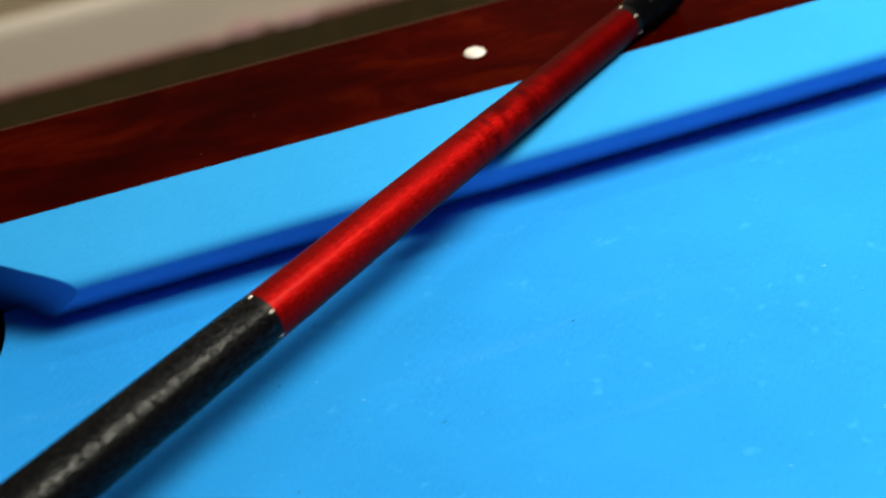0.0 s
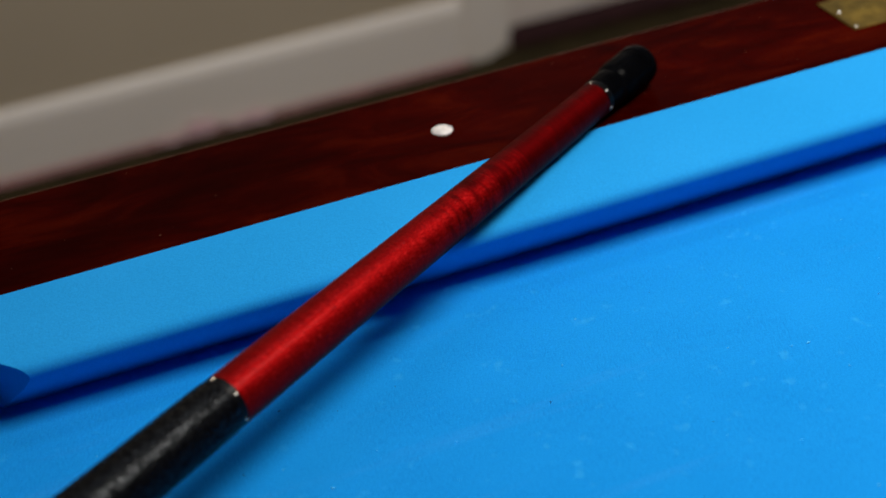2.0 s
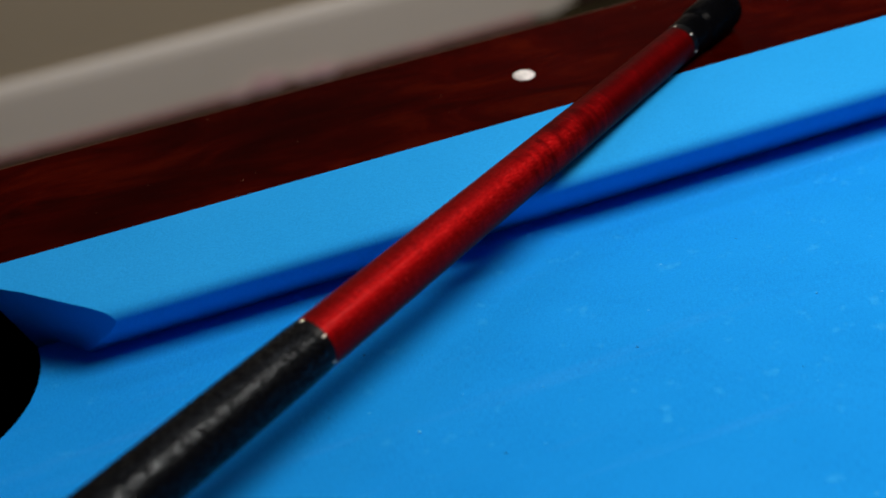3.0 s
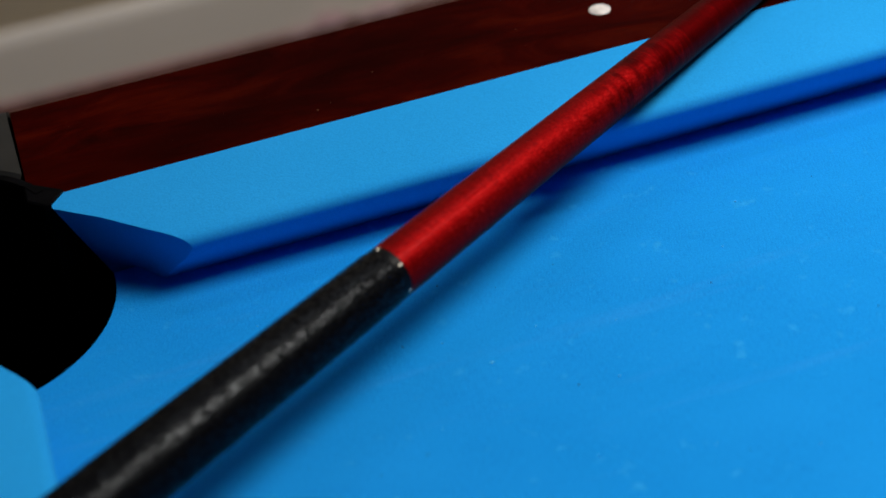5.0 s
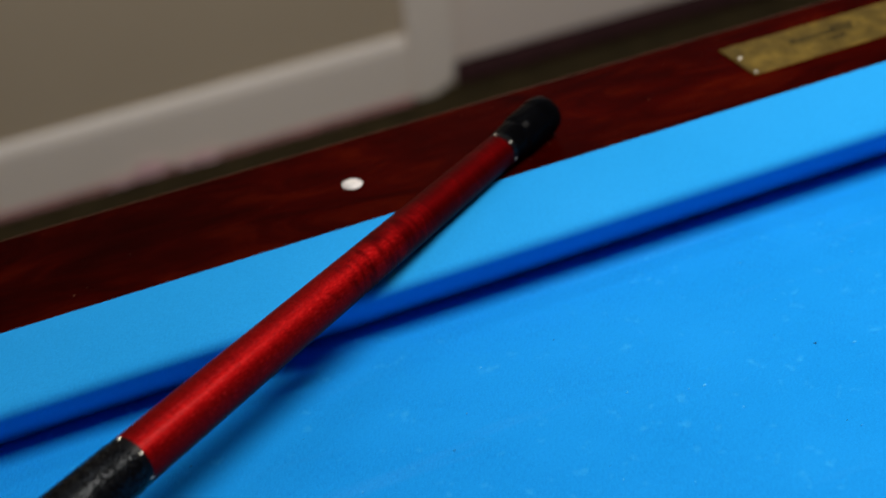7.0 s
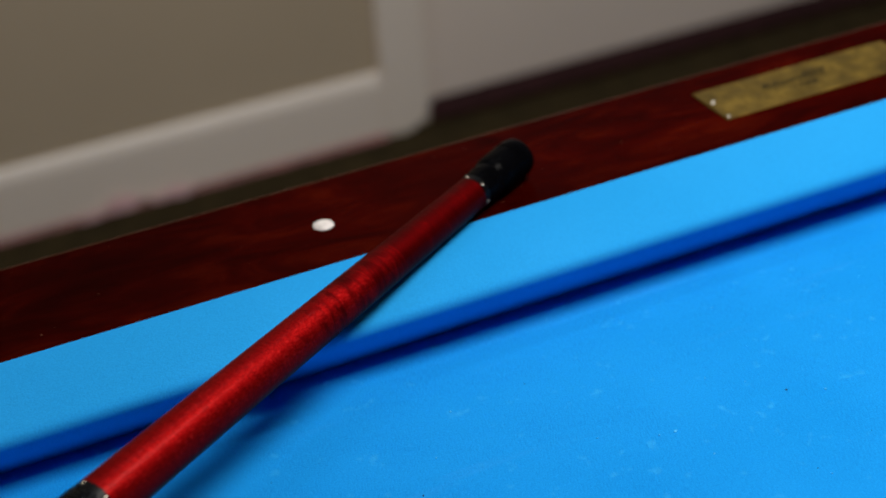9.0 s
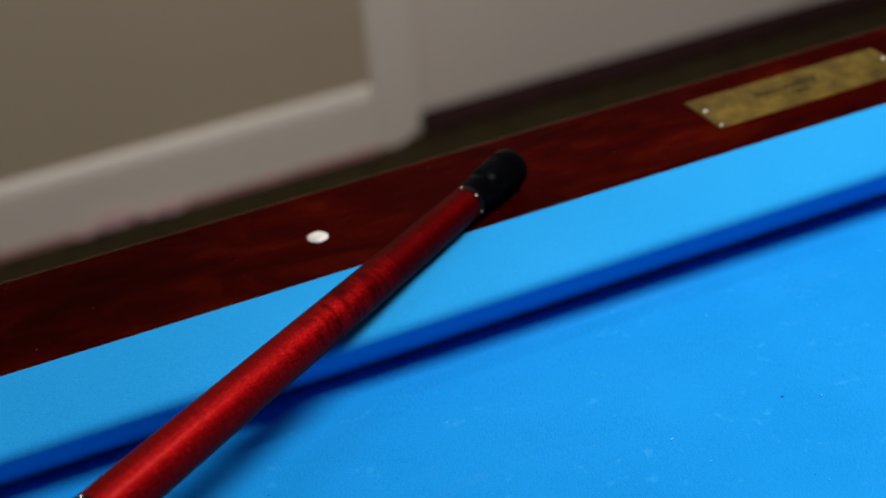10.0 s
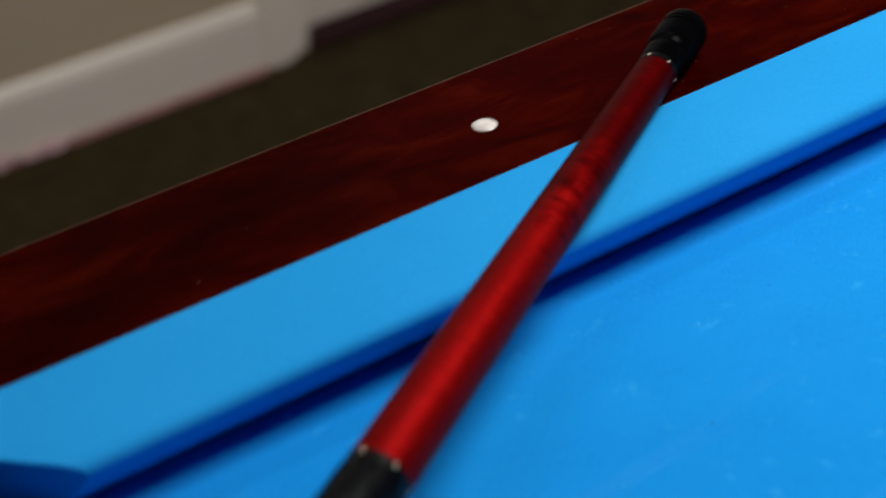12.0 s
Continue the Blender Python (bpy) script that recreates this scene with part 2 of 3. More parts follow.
def loft(profile, start, end):
    """A closed (y, z) profile drawn out along x; start and end give x at each profile point."""
    bm = bmesh.new()
    a = [bm.verts.new((start(y, z), y, z)) for y, z in profile]
    b = [bm.verts.new((end(y, z), y, z)) for y, z in profile]
    n = len(profile)
    for i in range(n):
        bm.faces.new((a[i], a[(i + 1) % n], b[(i + 1) % n], b[i]))
    bm.faces.new(a[::-1])
    bm.faces.new(b)
    return bm


def turned(profile, steps=48, bm=None):
    """A solid of revolution about the x axis from (x, radius) pairs."""
    bm = bm or bmesh.new()
    rings = []
    for x, r in profile:
        rings.append([bm.verts.new((x, r * math.cos(2 * math.pi * k / steps), r * math.sin(2 * math.pi * k / steps)))
                      for k in range(steps)])
    for a, b in zip(rings, rings[1:]):
        for k in range(steps):
            bm.faces.new((a[k], a[(k + 1) % steps], b[(k + 1) % steps], b[k]))
    bm.faces.new(rings[0])
    bm.faces.new(rings[-1])
    return bm


def prism(outline, z0, z1, bm=None):
    bm = bm or bmesh.new()
    a = [bm.verts.new((x, y, z0)) for x, y in outline]
    b = [bm.verts.new((x, y, z1)) for x, y in outline]
    n = len(outline)
    for i in range(n):
        bm.faces.new((a[i], a[(i + 1) % n], b[(i + 1) % n], b[i]))
    bm.faces.new(a)
    bm.faces.new(b)
    return bm


def arc(cx, cy, r, a0, a1, steps):
    return [(cx + r * math.cos(radians(a0 + (a1 - a0) * k / steps)), cy + r * math.sin(radians(a0 + (a1 - a0) * k / steps)))
            for k in range(steps + 1)]


# ---- the room ----
WALL_Y = 1.690
X0, X1, Y0, Z1 = -2.2, 3.4, -4.6, 2.6
DOOR_L, DOOR_R, DOOR_H = 1.012, 2.080, 2.05

tagged(part("floor", box(X0 - 0.12, X1 + 0.12, Y0 - 0.12, WALL_Y + 0.9, -0.1, 0.0), CARPET),
       "dark brown short-pile carpet floor", "floor", kind="structure")
tagged(part("ceiling", box(X0 - 0.12, X1 + 0.12, Y0 - 0.12, WALL_Y + 0.9, Z1, Z1 + 0.1), CEILING),
       "unseen closing ceiling, dark and cool to tint the bounced light", "ceiling", kind="structure")
bm = box(X0, DOOR_L, WALL_Y, WALL_Y + 0.12, 0, Z1)
add_box(bm, DOOR_R, X1, WALL_Y, WALL_Y + 0.12, 0, Z1)
add_box(bm, DOOR_L, DOOR_R, WALL_Y, WALL_Y + 0.12, DOOR_H, Z1)
tagged(part("wall_north", bm, WALL), "olive beige painted wall behind the table", "wall", kind="structure")
tagged(part("wall_south", box(X0, X1, Y0 - 0.12, Y0, 0, Z1), BOUNCE_WALL), "unseen closing wall, bluish to cool the bounced light", "wall", kind="structure")
tagged(part("wall_west", box(X0 - 0.12, X0, Y0 - 0.12, WALL_Y + 0.12, 0, Z1), BOUNCE_WALL), "unseen closing wall, bluish to cool the bounced light", "wall", kind="structure")
tagged(part("wall_east", box(X1, X1 + 0.12, Y0 - 0.12, WALL_Y + 0.12, 0, Z1), BOUNCE_WALL), "unseen closing wall, bluish to cool the bounced light", "wall", kind="structure")


def skirting(x0, x1):
    h, d = 0.116, 0.014
    prof = [(WALL_Y, 0.0), (WALL_Y - d, 0.0), (WALL_Y - d, h - 0.022), (WALL_Y - d + 0.002, h - 0.014),
            (WALL_Y - d + 0.006, h - 0.005), (WALL_Y - 0.004, h), (WALL_Y, h)]
    return loft(prof, lambda y, z: x0, lambda y, z: x1)


base = tagged(part("baseboard", skirting(X0, 0.931), WHITE_TRIM),
              "white painted baseboard with scuffed lower edge", "baseboard", kind="structure")
tagged(part("baseboard", skirting(2.164, X1), WHITE_TRIM), "white painted baseboard", "baseboard", kind="structure")


def quarter_round(x0, x1):
    c = WALL_Y - 0.014
    prof = [(c, 0.0)] + [(c - 0.008 * math.cos(radians(a)), 0.008 * math.sin(radians(a))) for a in range(0, 91, 15)]
    return loft(prof, lambda y, z: x0, lambda y, z: x1)


# dull pink strip added along the foot of the baseboard
part("foot_strip", quarter_round(X0, 0.931), MAROON, base, "dull pink strip along the carpet")


def scuff(x0, x1, z0, z1, seed):
    rng = random.Random(seed)
    n = 18
    pts = []
    for k in range(n):
        a = 2 * math.pi * k / n
        s = 0.75 + 0.5 * rng.random()
        pts.append(((x0 + x1) / 2 + (x1 - x0) / 2 * s * math.cos(a), max(0.0005, (z0 + z1) / 2 + (z1 - z0) / 2 * s * math.sin(a))))
    bm = prism(pts, 0, 0.0012)
    bm.transform(Matrix.Translation((0, WALL_Y - 0.0225, 0)) @ Matrix.Rotation(radians(90), 4, "X"))
    return bm


for sx, sw, sh, seed in ((0.475, 0.055, 0.026, 1), (0.565, 0.045, 0.018, 2), (0.425, 0.04, 0.010, 3), (0.535, 0.03, 0.012, 4)):
    part("scuff", scuff(sx - sw / 2, sx + sw / 2, 0.001, 0.001 + sh, seed), PINK, base, "pinkish scuff mark")

door = thing("door_1", "closed white painted door in a white casing", "door", kind="structure", where=(0, 0, 0))
bm = box(DOOR_L + 0.004, DOOR_R - 0.004, WALL_Y + 0.042, WALL_Y + 0.082, 0.018, DOOR_H - 0.004, bevel=0.002)
part("door_leaf", bm, WHITE_DOOR, door)
foot = [(0.932, DOOR_H), (0.932, 0.0005), (0.955, 0.0005)] + arc(0.962, 0.0505, 0.050, -90, 0, 10) + [(DOOR_L, DOOR_H)]
bm = prism(foot, 0.0, 0.0155)
bmesh.ops.bevel(bm, geom=[e for e in bm.edges if abs(e.verts[0].co.z - e.verts[1].co.z) < 1e-6 and e.verts[0].co.z > 0.01], offset=0.004, segments=2, affect="EDGES")
bm.transform(Matrix.Translation((0, WALL_Y - 0.0005, 0)) @ Matrix.Rotation(radians(90), 4, "X"))
part("casing", bm, WHITE_TRIM, door, "white casing with a rounded foot")
for name, a in (("casing", (DOOR_R, 2.162, 0.0, DOOR_H)), ("casing", (0.932, 2.162, DOOR_H, DOOR_H + 0.083))):
    part(name, box(a[0], a[1], WALL_Y - 0.016, WALL_Y - 0.0005, a[2], a[3], bevel=0.005), WHITE_TRIM, door)
for a in ((DOOR_L + 0.0005, DOOR_L + 0.003), (DOOR_R - 0.003, DOOR_R)):
    part("jamb", box(a[0], a[1], WALL_Y + 0.001, WALL_Y + 0.119, 0.0, DOOR_H), WHITE_TRIM, door)
# dark strip added across the foot of the door
part("door_foot_strip", box(DOOR_L + 0.004, DOOR_R - 0.004, WALL_Y - 0.012, WALL_Y + 0.11, 0.0, 0.016, bevel=0.005), MAROON_DARK, door, "dark maroon strip along the foot of the door")

# ---- the pool table: playing field 1.27 x 2.54 m, its end rail along y = 0 ----
W, LEN = 1.27, 2.54
BED, NOSE, TOP = 0.780, 0.8139, 0.8211
WOOD_IN, WOOD_OUT = 0.0559, 0.1490
SIGHT_Y, SPACING = 0.0962, 0.3175

table = thing("pool_table", "pool table with blue cloth and dark mahogany rails", "pool table")


def corner_end(y, z):
    """Where a cushion stops at a corner pocket: cut back towards the pocket, and undercut."""
    return max(0.0194, 0.0782 - 1.30 * y) + 0.43 * max(0.0, NOSE - z)


def side_end(y, z):
    return max(0.045, 0.064 - 0.27 * y) + 0.25 * max(0.0, NOSE - z)


CUSHION = [(WOOD_IN, BED - 0.01), (WOOD_IN, TOP), (0.045, TOP - 0.0006), (0.030, TOP - 0.0020), (0.016, NOSE + 0.0017),
           (0.0106, NOSE + 0.0006), (0.0078, NOSE - 0.0004), (0.0058, NOSE - 0.0017), (0.0046, NOSE - 0.0036),
           (0.0041, NOSE - 0.0060), (0.0047, NOSE - 0.0085), (0.010, NOSE - 0.0165), (0.0235, BED + 0.0015), (0.026, BED - 0.01)]
R = 0.006
WOOD = [(WOOD_IN + 0.0003, BED - 0.03), (WOOD_IN + 0.0003, TOP - 0.0004), (WOOD_IN + 0.0010, TOP)] + \
       [(WOOD_OUT - R + R * math.sin(radians(a)), TOP - R + R * math.cos(radians(a))) for a in range(0, 91, 15)] + \
       [(WOOD_OUT - 0.002, BED - 0.03)]


def sight(x, y):
    prof = [(-0.001, 0.0059), (0.0003, 0.0059), (0.0008, 0.0052), (0.0011, 0.0036), (0.0012, 0.0012)]
    bm = turned(prof, 28)
    bm.transform(Matrix.Translation((x, y, TOP)) @ Matrix.Rotation(radians(-90), 4, "Y"))
    return bm


def rail(length, left, right, wood_left, wood_right, sights, m, grain):
    """One rail section, along x from 0 to length with the table on its -y side, laid by m."""
    def put(name, bm, mat, parent, label="", smooth=False):
        bm.transform(m)
        return part(name, bm, mat, parent, label, smooth)
    wood = put("rail", loft(WOOD, lambda y, z: wood_left, lambda y, z: length - wood_right), grain, table, "polished dark mahogany rail")
    # thin strip whose paler colour stands in for the glint on the rounded edge
    ro = R + 0.0003
    strip = [(WOOD_OUT - R + q * math.sin(radians(a)), TOP - R + q * math.cos(radians(a))) for q, angles in ((ro, (14, 24, 34, 44)), (R - 0.0008, (44, 14))) for a in angles]
    put("glint_strip", loft(strip, lambda y, z: wood_left + 0.001, lambda y, z: length - wood_right - 0.001), EDGE_GLINT, wood, "pale strip painted as the glint on the outer edge")
    cush = put("cushion", loft(CUSHION, left, lambda y, z: length - right(y, z)), RAIL_CLOTH, wood, "blue cloth cushion", True)
    for x in sights:
        put("sight", sight(x, SIGHT_Y), PEARL, wood, "round mother-of-pearl sight", True)
    return wood


CW = 0.0105
HALF = LEN / 2
T = Matrix.Translation
RZ = lambda a: Matrix.Rotation(radians(a), 4, "Z")
head = rail(W, corner_end, corner_end, CW, CW, (SPACING, 3 * SPACING), Matrix(), MAHOGANY)
rail(W, corner_end, corner_end, CW, CW, (SPACING, 2 * SPACING, 3 * SPACING), T((W, -LEN, 0)) @ RZ(180), MAHOGANY)
along_side = [SPACING * k for k in (1, 2, 3)]
rail(HALF, side_end, corner_end, 0.058, CW, [HALF - s for s in along_side], T((0, -HALF, 0)) @ RZ(90), MAHOGANY_SIDE)
rail(HALF, corner_end, side_end, CW, 0.058, along_side, T((0, -LEN, 0)) @ RZ(90), MAHOGANY_SIDE)
rail(HALF, corner_end, side_end, CW, 0.058, along_side, T((W, 0, 0)) @ RZ(-90), MAHOGANY_SIDE)
rail(HALF, side_end, corner_end, 0.058, CW, [HALF - s for s in along_side], T((W, -HALF, 0)) @ RZ(-90), MAHOGANY_SIDE)

# the bed: cloth over slate, cut out round six pockets
PC, PR = 0.0377, 0.0766
SC, SR = 0.078, 0.066
M = 0.040


def bed_outline(grow=0.0):
    def quarter():
        return arc(-PC, PC, PR + grow, -91.7, 1.7, 18)
    pts = list(quarter())
    pts += [(W - x, y) for x, y in reversed(quarter())]
    half = math.degrees(math.acos((SC - M) / (SR + grow)))
    pts += [(W + SC + (SR + grow) * math.cos(radians(180 + a)), -HALF - (SR + grow) * math.sin(radians(180 + a)) * -1)
            for a in [-half + 2 * half * k / 14 for k in range(15)]][::-1]
    pts += [(W - x, -LEN - y) for x, y in quarter()]
    pts += [(x, -LEN - y) for x, y in reversed(quarter())]
    pts += [(-SC + (SR + grow) * math.cos(radians(a)), -HALF + (SR + grow) * math.sin(radians(a)))
            for a in [-half + 2 * half * k / 14 for k in range(15)]]
    return pts


bed = part("bed_cloth", prism(bed_outline(), BED - 0.006, BED), BED_CLOTH, table, "stretched blue worsted bed cloth")
part("slate", prism(bed_outline(0.001), BED - 0.032, BED - 0.0065), SLATE, table)


# corner caps and pockets
def corner_cap():
    """A cast corner of the rail with the pocket's round mouth in it."""
    out, rr = WOOD_OUT, 0.055
    outer = [(CW - 0.0004, out)] + arc(-out + rr, out - rr, rr, 90, 180, 12) + [(-out, -CW + 0.0004)]
    inner = arc(-PC, PC, 0.0605, -147, 57, 40)
    return outer, inner


def cap_mesh(m):
    outer, inner = corner_cap()
    # the cap is a band between its outer outline and the mouth, with a rolled edge at both
    n = 40
    flat = []
    per = [Vector(p) for p in outer]
    lens = [0]
    for a, b in zip(per, per[1:]):
        lens.append(lens[-1] + (b - a).length)
    for k in range(n + 1):
        d = lens[-1] * k / n
        i = max(j for j in range(len(per) - 1) if lens[j] <= d + 1e-9)
        f = (d - lens[i]) / max(1e-9, lens[i + 1] - lens[i])
        flat.append(per[i].lerp(per[i + 1], min(1, f)))
    ins = [Vector(p) for p in arc(-PC, PC, 0.0605, 41, 229, n)]
    rows = []
    c = Vector((-PC, PC))
    for o, i in zip(flat, ins):
        od = (o - c).normalized()
        rows.append([(o.x, o.y, BED - 0.03), (o.x, o.y, TOP - 0.004), (*(o - od * 0.0012), TOP - 0.0012), (*(o - od * 0.004), TOP + 0.0004),
                     (*(i + od * 0.004), TOP + 0.0004), (*(i + od * 0.001), TOP - 0.001), (i.x, i.y, TOP - 0.004), (i.x, i.y, BED - 0.03)])
    bm = bmesh.new()
    vs = [[bm.verts.new(p) for p in r] for r in rows]
    for a, b in zip(vs, vs[1:]):
        for k in range(8):
            bm.faces.new((a[k], a[(k + 1) % 8], b[(k + 1) % 8], b[k]))
    bm.faces.new(vs[0])
    bm.faces.new(vs[-1])
    bm.transform(m)
    return bm


def pocket_mesh(r0, r1, z0, z1, cx, cy, a0, a1, m, drop=0.0):
    """A curved wall round a pocket."""
    bm = bmesh.new()
    n = 44
    vs = []
    for k in range(n + 1):
        a = radians(a0 + (a1 - a0) * k / n)
        c, s = math.cos(a), math.sin(a)
        vs.append([bm.verts.new((cx + r * c, cy + r * s, z)) for r, z in
                   ((r0, z1 - 0.002), (r0 + 0.001, z1), (r1 - 0.001, z1), (r1, z1 - 0.002), (r1 - drop, z0), (r0 - drop, z0))])
    for a, b in zip(vs, vs[1:]):
        for k in range(6):
            bm.faces.new((a[k], a[(k + 1) % 6], b[(k + 1) % 6], b[k]))
    bm.faces.new(vs[0])
    bm.faces.new(vs[-1])
    bm.transform(m)
    return bm


def pocket_bag(r, z0, z1, cx, cy, m):
    """The bag under the mouth: open at the top."""
    bm = bmesh.new()
    prof = [(r, z1), (r * 0.97, z1 - 0.05), (r * 0.9, z0 + 0.03), (r * 0.6, z0 + 0.004), (0.002, z0)]
    n = 40
    rings = [[bm.verts.new((cx + q * math.cos(2 * math.pi * k / n), cy + q * math.sin(2 * math.pi * k / n), z)) for k in range(n)]
             for q, z in prof]
    for a, b in zip(rings, rings[1:]):
        for k in range(n):
            bm.faces.new((a[k], a[(k + 1) % n], b[(k + 1) % n], b[k]))
    bmesh.ops.solidify(bm, geom=bm.faces[:], thickness=0.003)
    bm.transform(m)
    return bm


for m in (Matrix(), T((W, 0, 0)) @ RZ(-90), T((0, -LEN, 0)) @ RZ(90), T((W, -LEN, 0)) @ RZ(180)):
    cap = part("corner_cap", cap_mesh(m), CAP_METAL, table, "dull dark grey cast metal corner")
    part("pocket_rim", pocket_mesh(0.0545, 0.0602, BED - 0.11, TOP + 0.0016, -PC, PC, 22, 248, m), POCKET_BLACK, cap, "black leather pocket rim", True)
    part("pocket_bag", pocket_bag(0.0785, BED - 0.19, BED - 0.034, -PC, PC, m), POCKET_BLACK, cap, "black pocket bag", True)
    for mm in (Matrix(), Matrix(((0, -1, 0, 0), (-1, 0, 0, 0), (0, 0, 1, 0), (0, 0, 0, 1)))):
        bm = prism([(0.0088, 0.0680), (0.0120, 0.0700), (0.0262, 0.0578), (0.0268, 0.0564), (0.0192, 0.0475), (0.0165, 0.0472), (0.0088, 0.0545)], BED - 0.03, TOP + 0.0012)
        bmesh.ops.bevel(bm, geom=[e for e in bm.edges], offset=0.0008, segments=1, affect="EDGES")
        bm.transform(m @ mm)
        part("pocket_ear", bm, POCKET_BLACK, cap, "black leather ear screwed to the rail end")
for m in (T((0, -HALF, 0)) @ RZ(90), T((W, -HALF, 0)) @ RZ(-90)):
    cap = part("side_cap", pocket_mesh(0.060, 0.070, BED - 0.03, TOP, 0, SC, -10, 190, m), CAP_METAL, table, "dull dark grey cast metal pocket surround")
    part("pocket_bag", pocket_bag(0.070, BED - 0.19, BED - 0.034, 0, SC, m), POCKET_BLACK, cap, "black pocket bag", True)

# name plate on the end rail
PLX0, PLX1, PLY0, PLY1 = 0.5660, 0.7040, 0.0829, 0.1223
plate = part("nameplate", box(PLX0, PLX1, PLY0, PLY1, TOP - 0.0005, TOP + 0.0010, bevel=0.0004, segments=1), BRASS, head, "tarnished brass nameplate with worn print")


def stud(x, y, r, z):
    bm = turned([(-0.0008, r), (0.0002, r), (0.0007, r * 0.75), (0.0009, r * 0.3)], 14)
    bm.transform(T((x, y, z)) @ Matrix.Rotation(radians(-90), 4, "Y"))
    return bm


for x in (PLX0 + 0.0042, PLX1 - 0.0042):
    part("pin", stud(x, 0.1050, 0.0012, TOP + 0.0011), STEEL_PIN, plate, "pale round pin", True)
for x in (PLX0 + 0.0022, PLX1 - 0.0022):
    part("pin", stud(x, PLY0 + 0.0018, 0.0009, TOP + 0.0011), STEEL_PIN, plate, "pale round pin", True)
rng = random.Random(7)
x = PLX0 + 0.039
while x < PLX0 + 0.083:
    k = (x - PLX0 - 0.039) / 0.044
    h = (0.0036 + 0.0024 * rng.random()) * (1.5 if k < 0.08 or k > 0.62 else 0.8)
    yb = 0.1032 + 0.001 * rng.random()
    bm = prism([(x, yb), (x + 0.0010, yb), (x + 0.0010 + h * 0.45, yb + h), (x + h * 0.45, yb + h)], TOP + 0.0009, TOP + 0.00125)
    part("print_bar", bm, INK, plate)
    x += 0.0019 + 0.0008 * rng.random()
for k in range(5):
    x = PLX0 + 0.061 + k * 0.0026
    yb = 0.0955 + 0.0015 * rng.random()
    part("print_bar", prism([(x, yb), (x + 0.0013, yb), (x + 0.002, yb + 0.0026), (x + 0.0007, yb + 0.0026)], TOP + 0.0009, TOP + 0.0012), INK, plate)

# cabinet, apron and legs under the rails
bm = box(-0.12, W + 0.12, 0.118, 0.142, 0.56, BED - 0.0325, bevel=0.004)
part("apron", bm, MAHOGANY, table)
part("apron", box(-0.12, W + 0.12, -LEN - 0.142, -LEN - 0.118, 0.56, BED - 0.0325, bevel=0.004), MAHOGANY, table)
part("apron", box(-0.142, -0.118, -LEN - 0.117, 0.117, 0.56, BED - 0.0325, bevel=0.004), MAHOGANY_SIDE, table)
part("apron", box(W + 0.118, W + 0.142, -LEN - 0.117, 0.117, 0.56, BED - 0.0325, bevel=0.004), MAHOGANY_SIDE, table)
part("bed_frame", box(0.16, W - 0.16, -LEN + 0.1, -0.1, 0.66, BED - 0.033), MAHOGANY_SIDE, table)
for lx in (0.1, W - 0.1):
    for ly in (-0.25, -LEN + 0.25):
        bm = turned([(0.0, 0.05), (0.02, 0.062), (0.06, 0.06), (0.10, 0.045), (0.45, 0.075), (0.55, 0.085), (0.57, 0.095), (0.675, 0.095)], 28)
        bm.transform(T((lx, ly, 0)) @ Matrix.Rotation(radians(-90), 4, "Y"))
        part("leg", bm, MAHOGANY, table, "turned mahogany leg", True)

# ---- the cue butt: laid across the corner, on the end rail and on the side rail ----
JOINT = Vector((0.3940, 0.0662, 0.8322))
RING = Vector((0.1466, -0.0868, 0.8300))
cue = thing("cue_butt", "red-stained maple pool cue butt with black wrap, lying across two rails", "pool cue")
ax = (RING - JOINT).normalized()
side = Vector((0, 0, 1)).cross(ax).normalized()
cue.matrix_world = Matrix.Translation(JOINT) @ Matrix((ax, side, ax.cross(side))).transposed().to_4x4()
SPAN = (RING - JOINT).length
R_JOINT, R_RING = 0.0098, 0.0125


def taper(s):
    return R_JOINT + (R_RING - R_JOINT) * s / SPAN


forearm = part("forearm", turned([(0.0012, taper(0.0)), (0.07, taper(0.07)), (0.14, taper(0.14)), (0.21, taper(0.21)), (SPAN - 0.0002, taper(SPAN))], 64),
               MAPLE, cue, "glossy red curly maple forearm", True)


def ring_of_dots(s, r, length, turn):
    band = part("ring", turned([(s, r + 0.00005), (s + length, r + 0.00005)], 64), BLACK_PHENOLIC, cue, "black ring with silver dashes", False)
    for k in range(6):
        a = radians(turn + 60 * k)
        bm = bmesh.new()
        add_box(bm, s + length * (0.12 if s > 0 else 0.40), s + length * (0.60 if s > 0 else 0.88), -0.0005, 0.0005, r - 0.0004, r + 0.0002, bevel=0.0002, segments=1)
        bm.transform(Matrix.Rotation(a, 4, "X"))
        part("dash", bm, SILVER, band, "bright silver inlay")


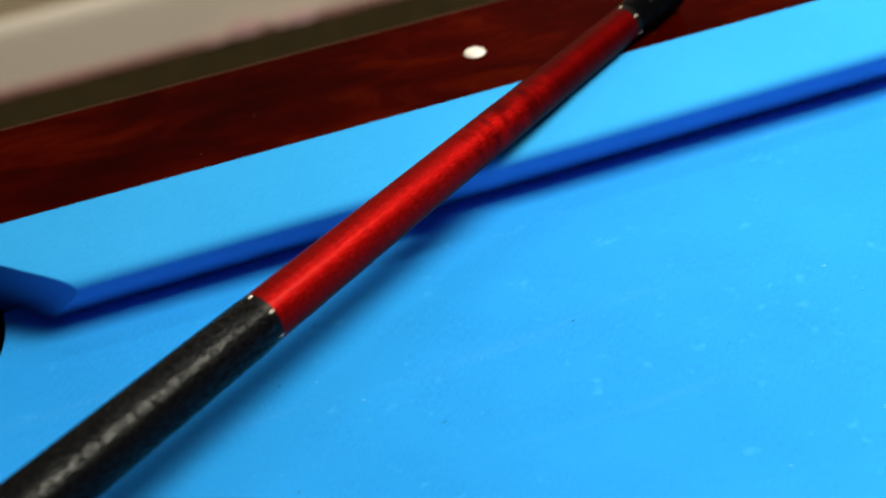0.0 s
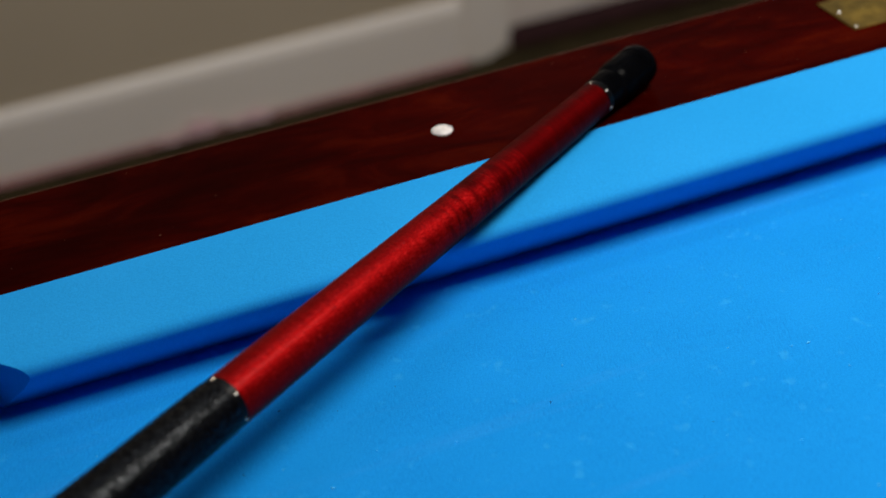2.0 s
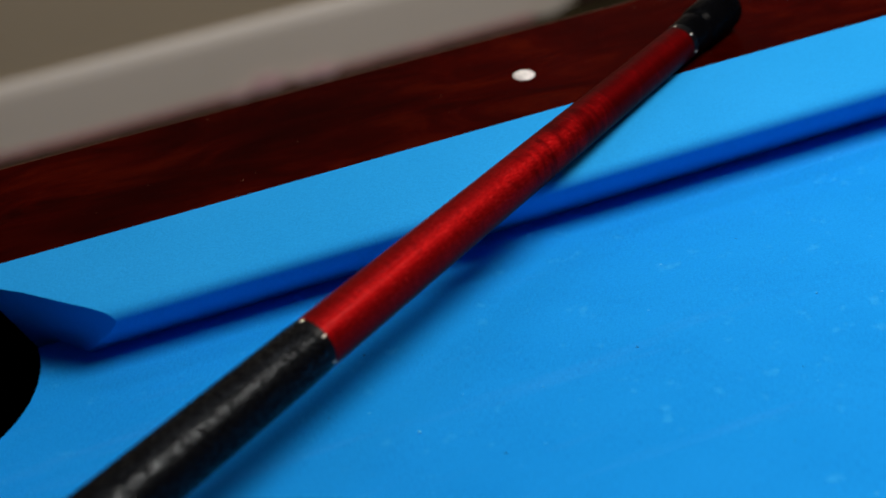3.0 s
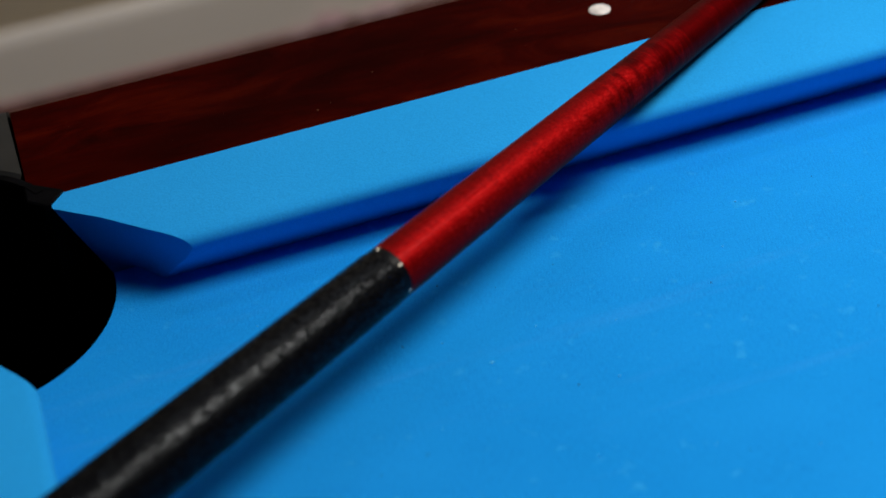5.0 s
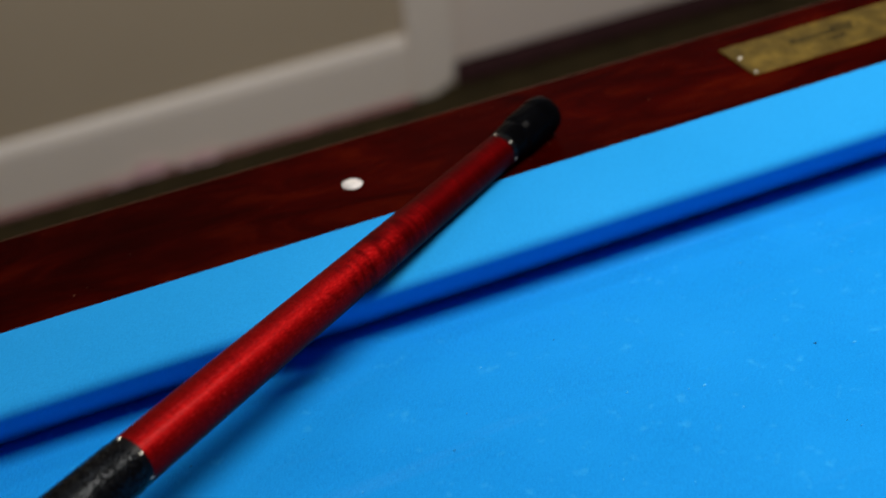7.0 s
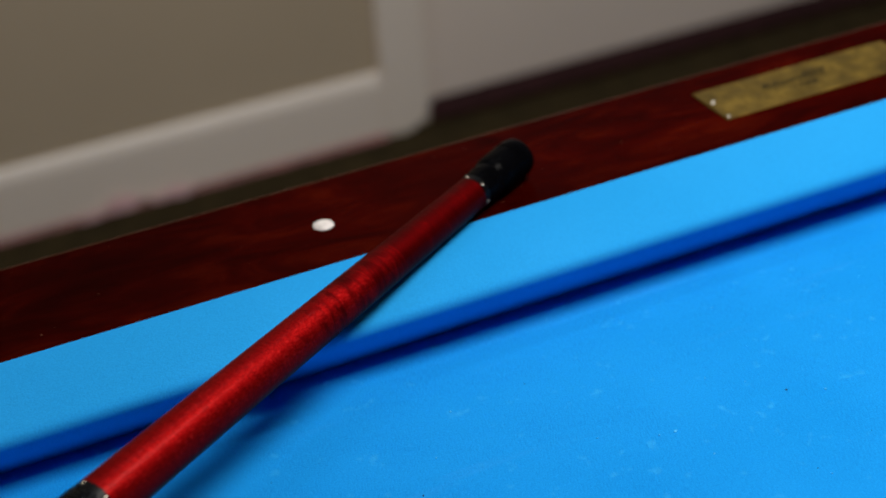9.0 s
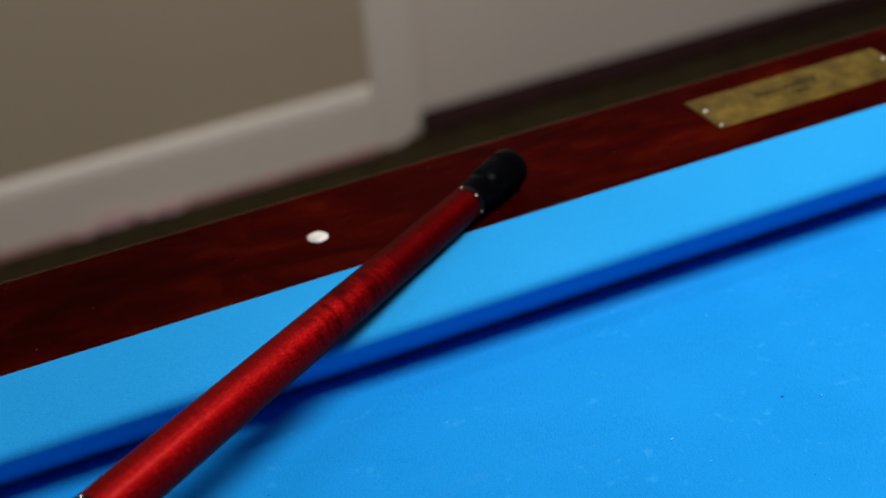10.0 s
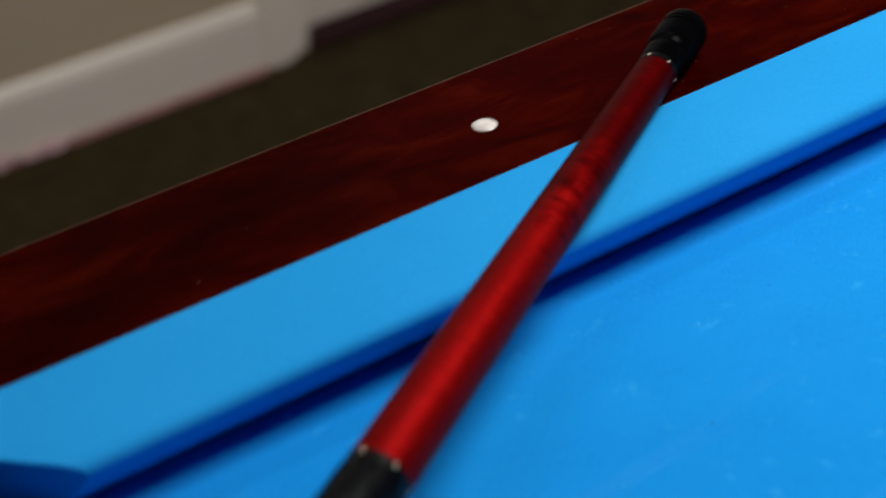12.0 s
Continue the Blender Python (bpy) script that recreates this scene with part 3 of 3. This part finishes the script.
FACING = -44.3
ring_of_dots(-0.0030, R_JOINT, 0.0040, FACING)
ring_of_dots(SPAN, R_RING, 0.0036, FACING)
part("wrap", turned([(SPAN + 0.0037, R_RING + 0.0001), (SPAN + 0.006, R_RING + 0.0004), (SPAN + 0.05, 0.0135), (SPAN + 0.15, 0.0148), (SPAN + 0.31, 0.0154), (SPAN + 0.3125, 0.0151)], 64),
     WRAP, cue, "black pebbled leather wrap", True)
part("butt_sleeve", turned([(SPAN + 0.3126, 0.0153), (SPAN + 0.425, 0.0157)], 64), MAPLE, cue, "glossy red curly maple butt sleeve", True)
part("butt_cap", turned([(SPAN + 0.4251, 0.0156), (SPAN + 0.448, 0.0157), (SPAN + 0.450, 0.0150)], 48), BLACK_PHENOLIC, cue, "", True)
part("bumper", turned([(SPAN + 0.4501, 0.0120), (SPAN + 0.462, 0.0115), (SPAN + 0.465, 0.0085)], 32), BLACK_RUBBER, cue, "black rubber bumper", True)
PROTECTOR = [(-0.0031, 0.0100), (-0.0100, 0.0103), (-0.0148, 0.0106), (-0.0154, 0.0103), (-0.0164, 0.0103), (-0.0172, 0.0107), (-0.0186, 0.0113), (-0.0200, 0.0116),
             (-0.0350, 0.0117), (-0.0354, 0.0113), (-0.0362, 0.0113), (-0.0366, 0.0117), (-0.0382, 0.0117), (-0.0386, 0.0113), (-0.0394, 0.0113), (-0.0398, 0.0117),
             (-0.0435, 0.0116), (-0.0462, 0.0109), (-0.0478, 0.0094), (-0.0486, 0.0064)]
bm = turned(PROTECTOR, 56)
part("joint_protector", bm, BLACK_RUBBER, cue, "black grooved joint protector", True)


# ---- lint and grit lying on the cloth ----
def flecks(name, mat, count, seed, small, large, label, xs=(0.03, 0.75), ys=(-0.36, -0.02), z=BED):
    rng = random.Random(seed)
    bm = bmesh.new()
    for _ in range(count):
        x, y = rng.uniform(*xs), rng.uniform(*ys)
        r = rng.uniform(small, large) * (0.6 + 0.8 * rng.random() ** 3)
        n, a0 = 6, rng.random() * 6
        e = rng.uniform(0.4, 1)
        pts = [(x + r * math.cos(a0 + k * 1.047) * rng.uniform(0.6, 1), y + r * e * math.sin(a0 + k * 1.047) * rng.uniform(0.6, 1)) for k in range(n)]
        prism(pts, z - 0.0002, z + 0.0004, bm)
    return tagged(part(name, bm, mat), label, "lint", kind="stuff")


flecks("lint", LINT, 90, 3, 0.0004, 0.0011, "pale lint flecks on the blue cloth")
flecks("grit", DUST, 30, 5, 0.0003, 0.0006, "dark grit specks on the blue cloth")
flecks("dust", WOOD_DUST, 34, 9, 0.0002, 0.0005, "tan dust specks on the polished rail", (0.03, 0.8), (0.062, 0.140), TOP)
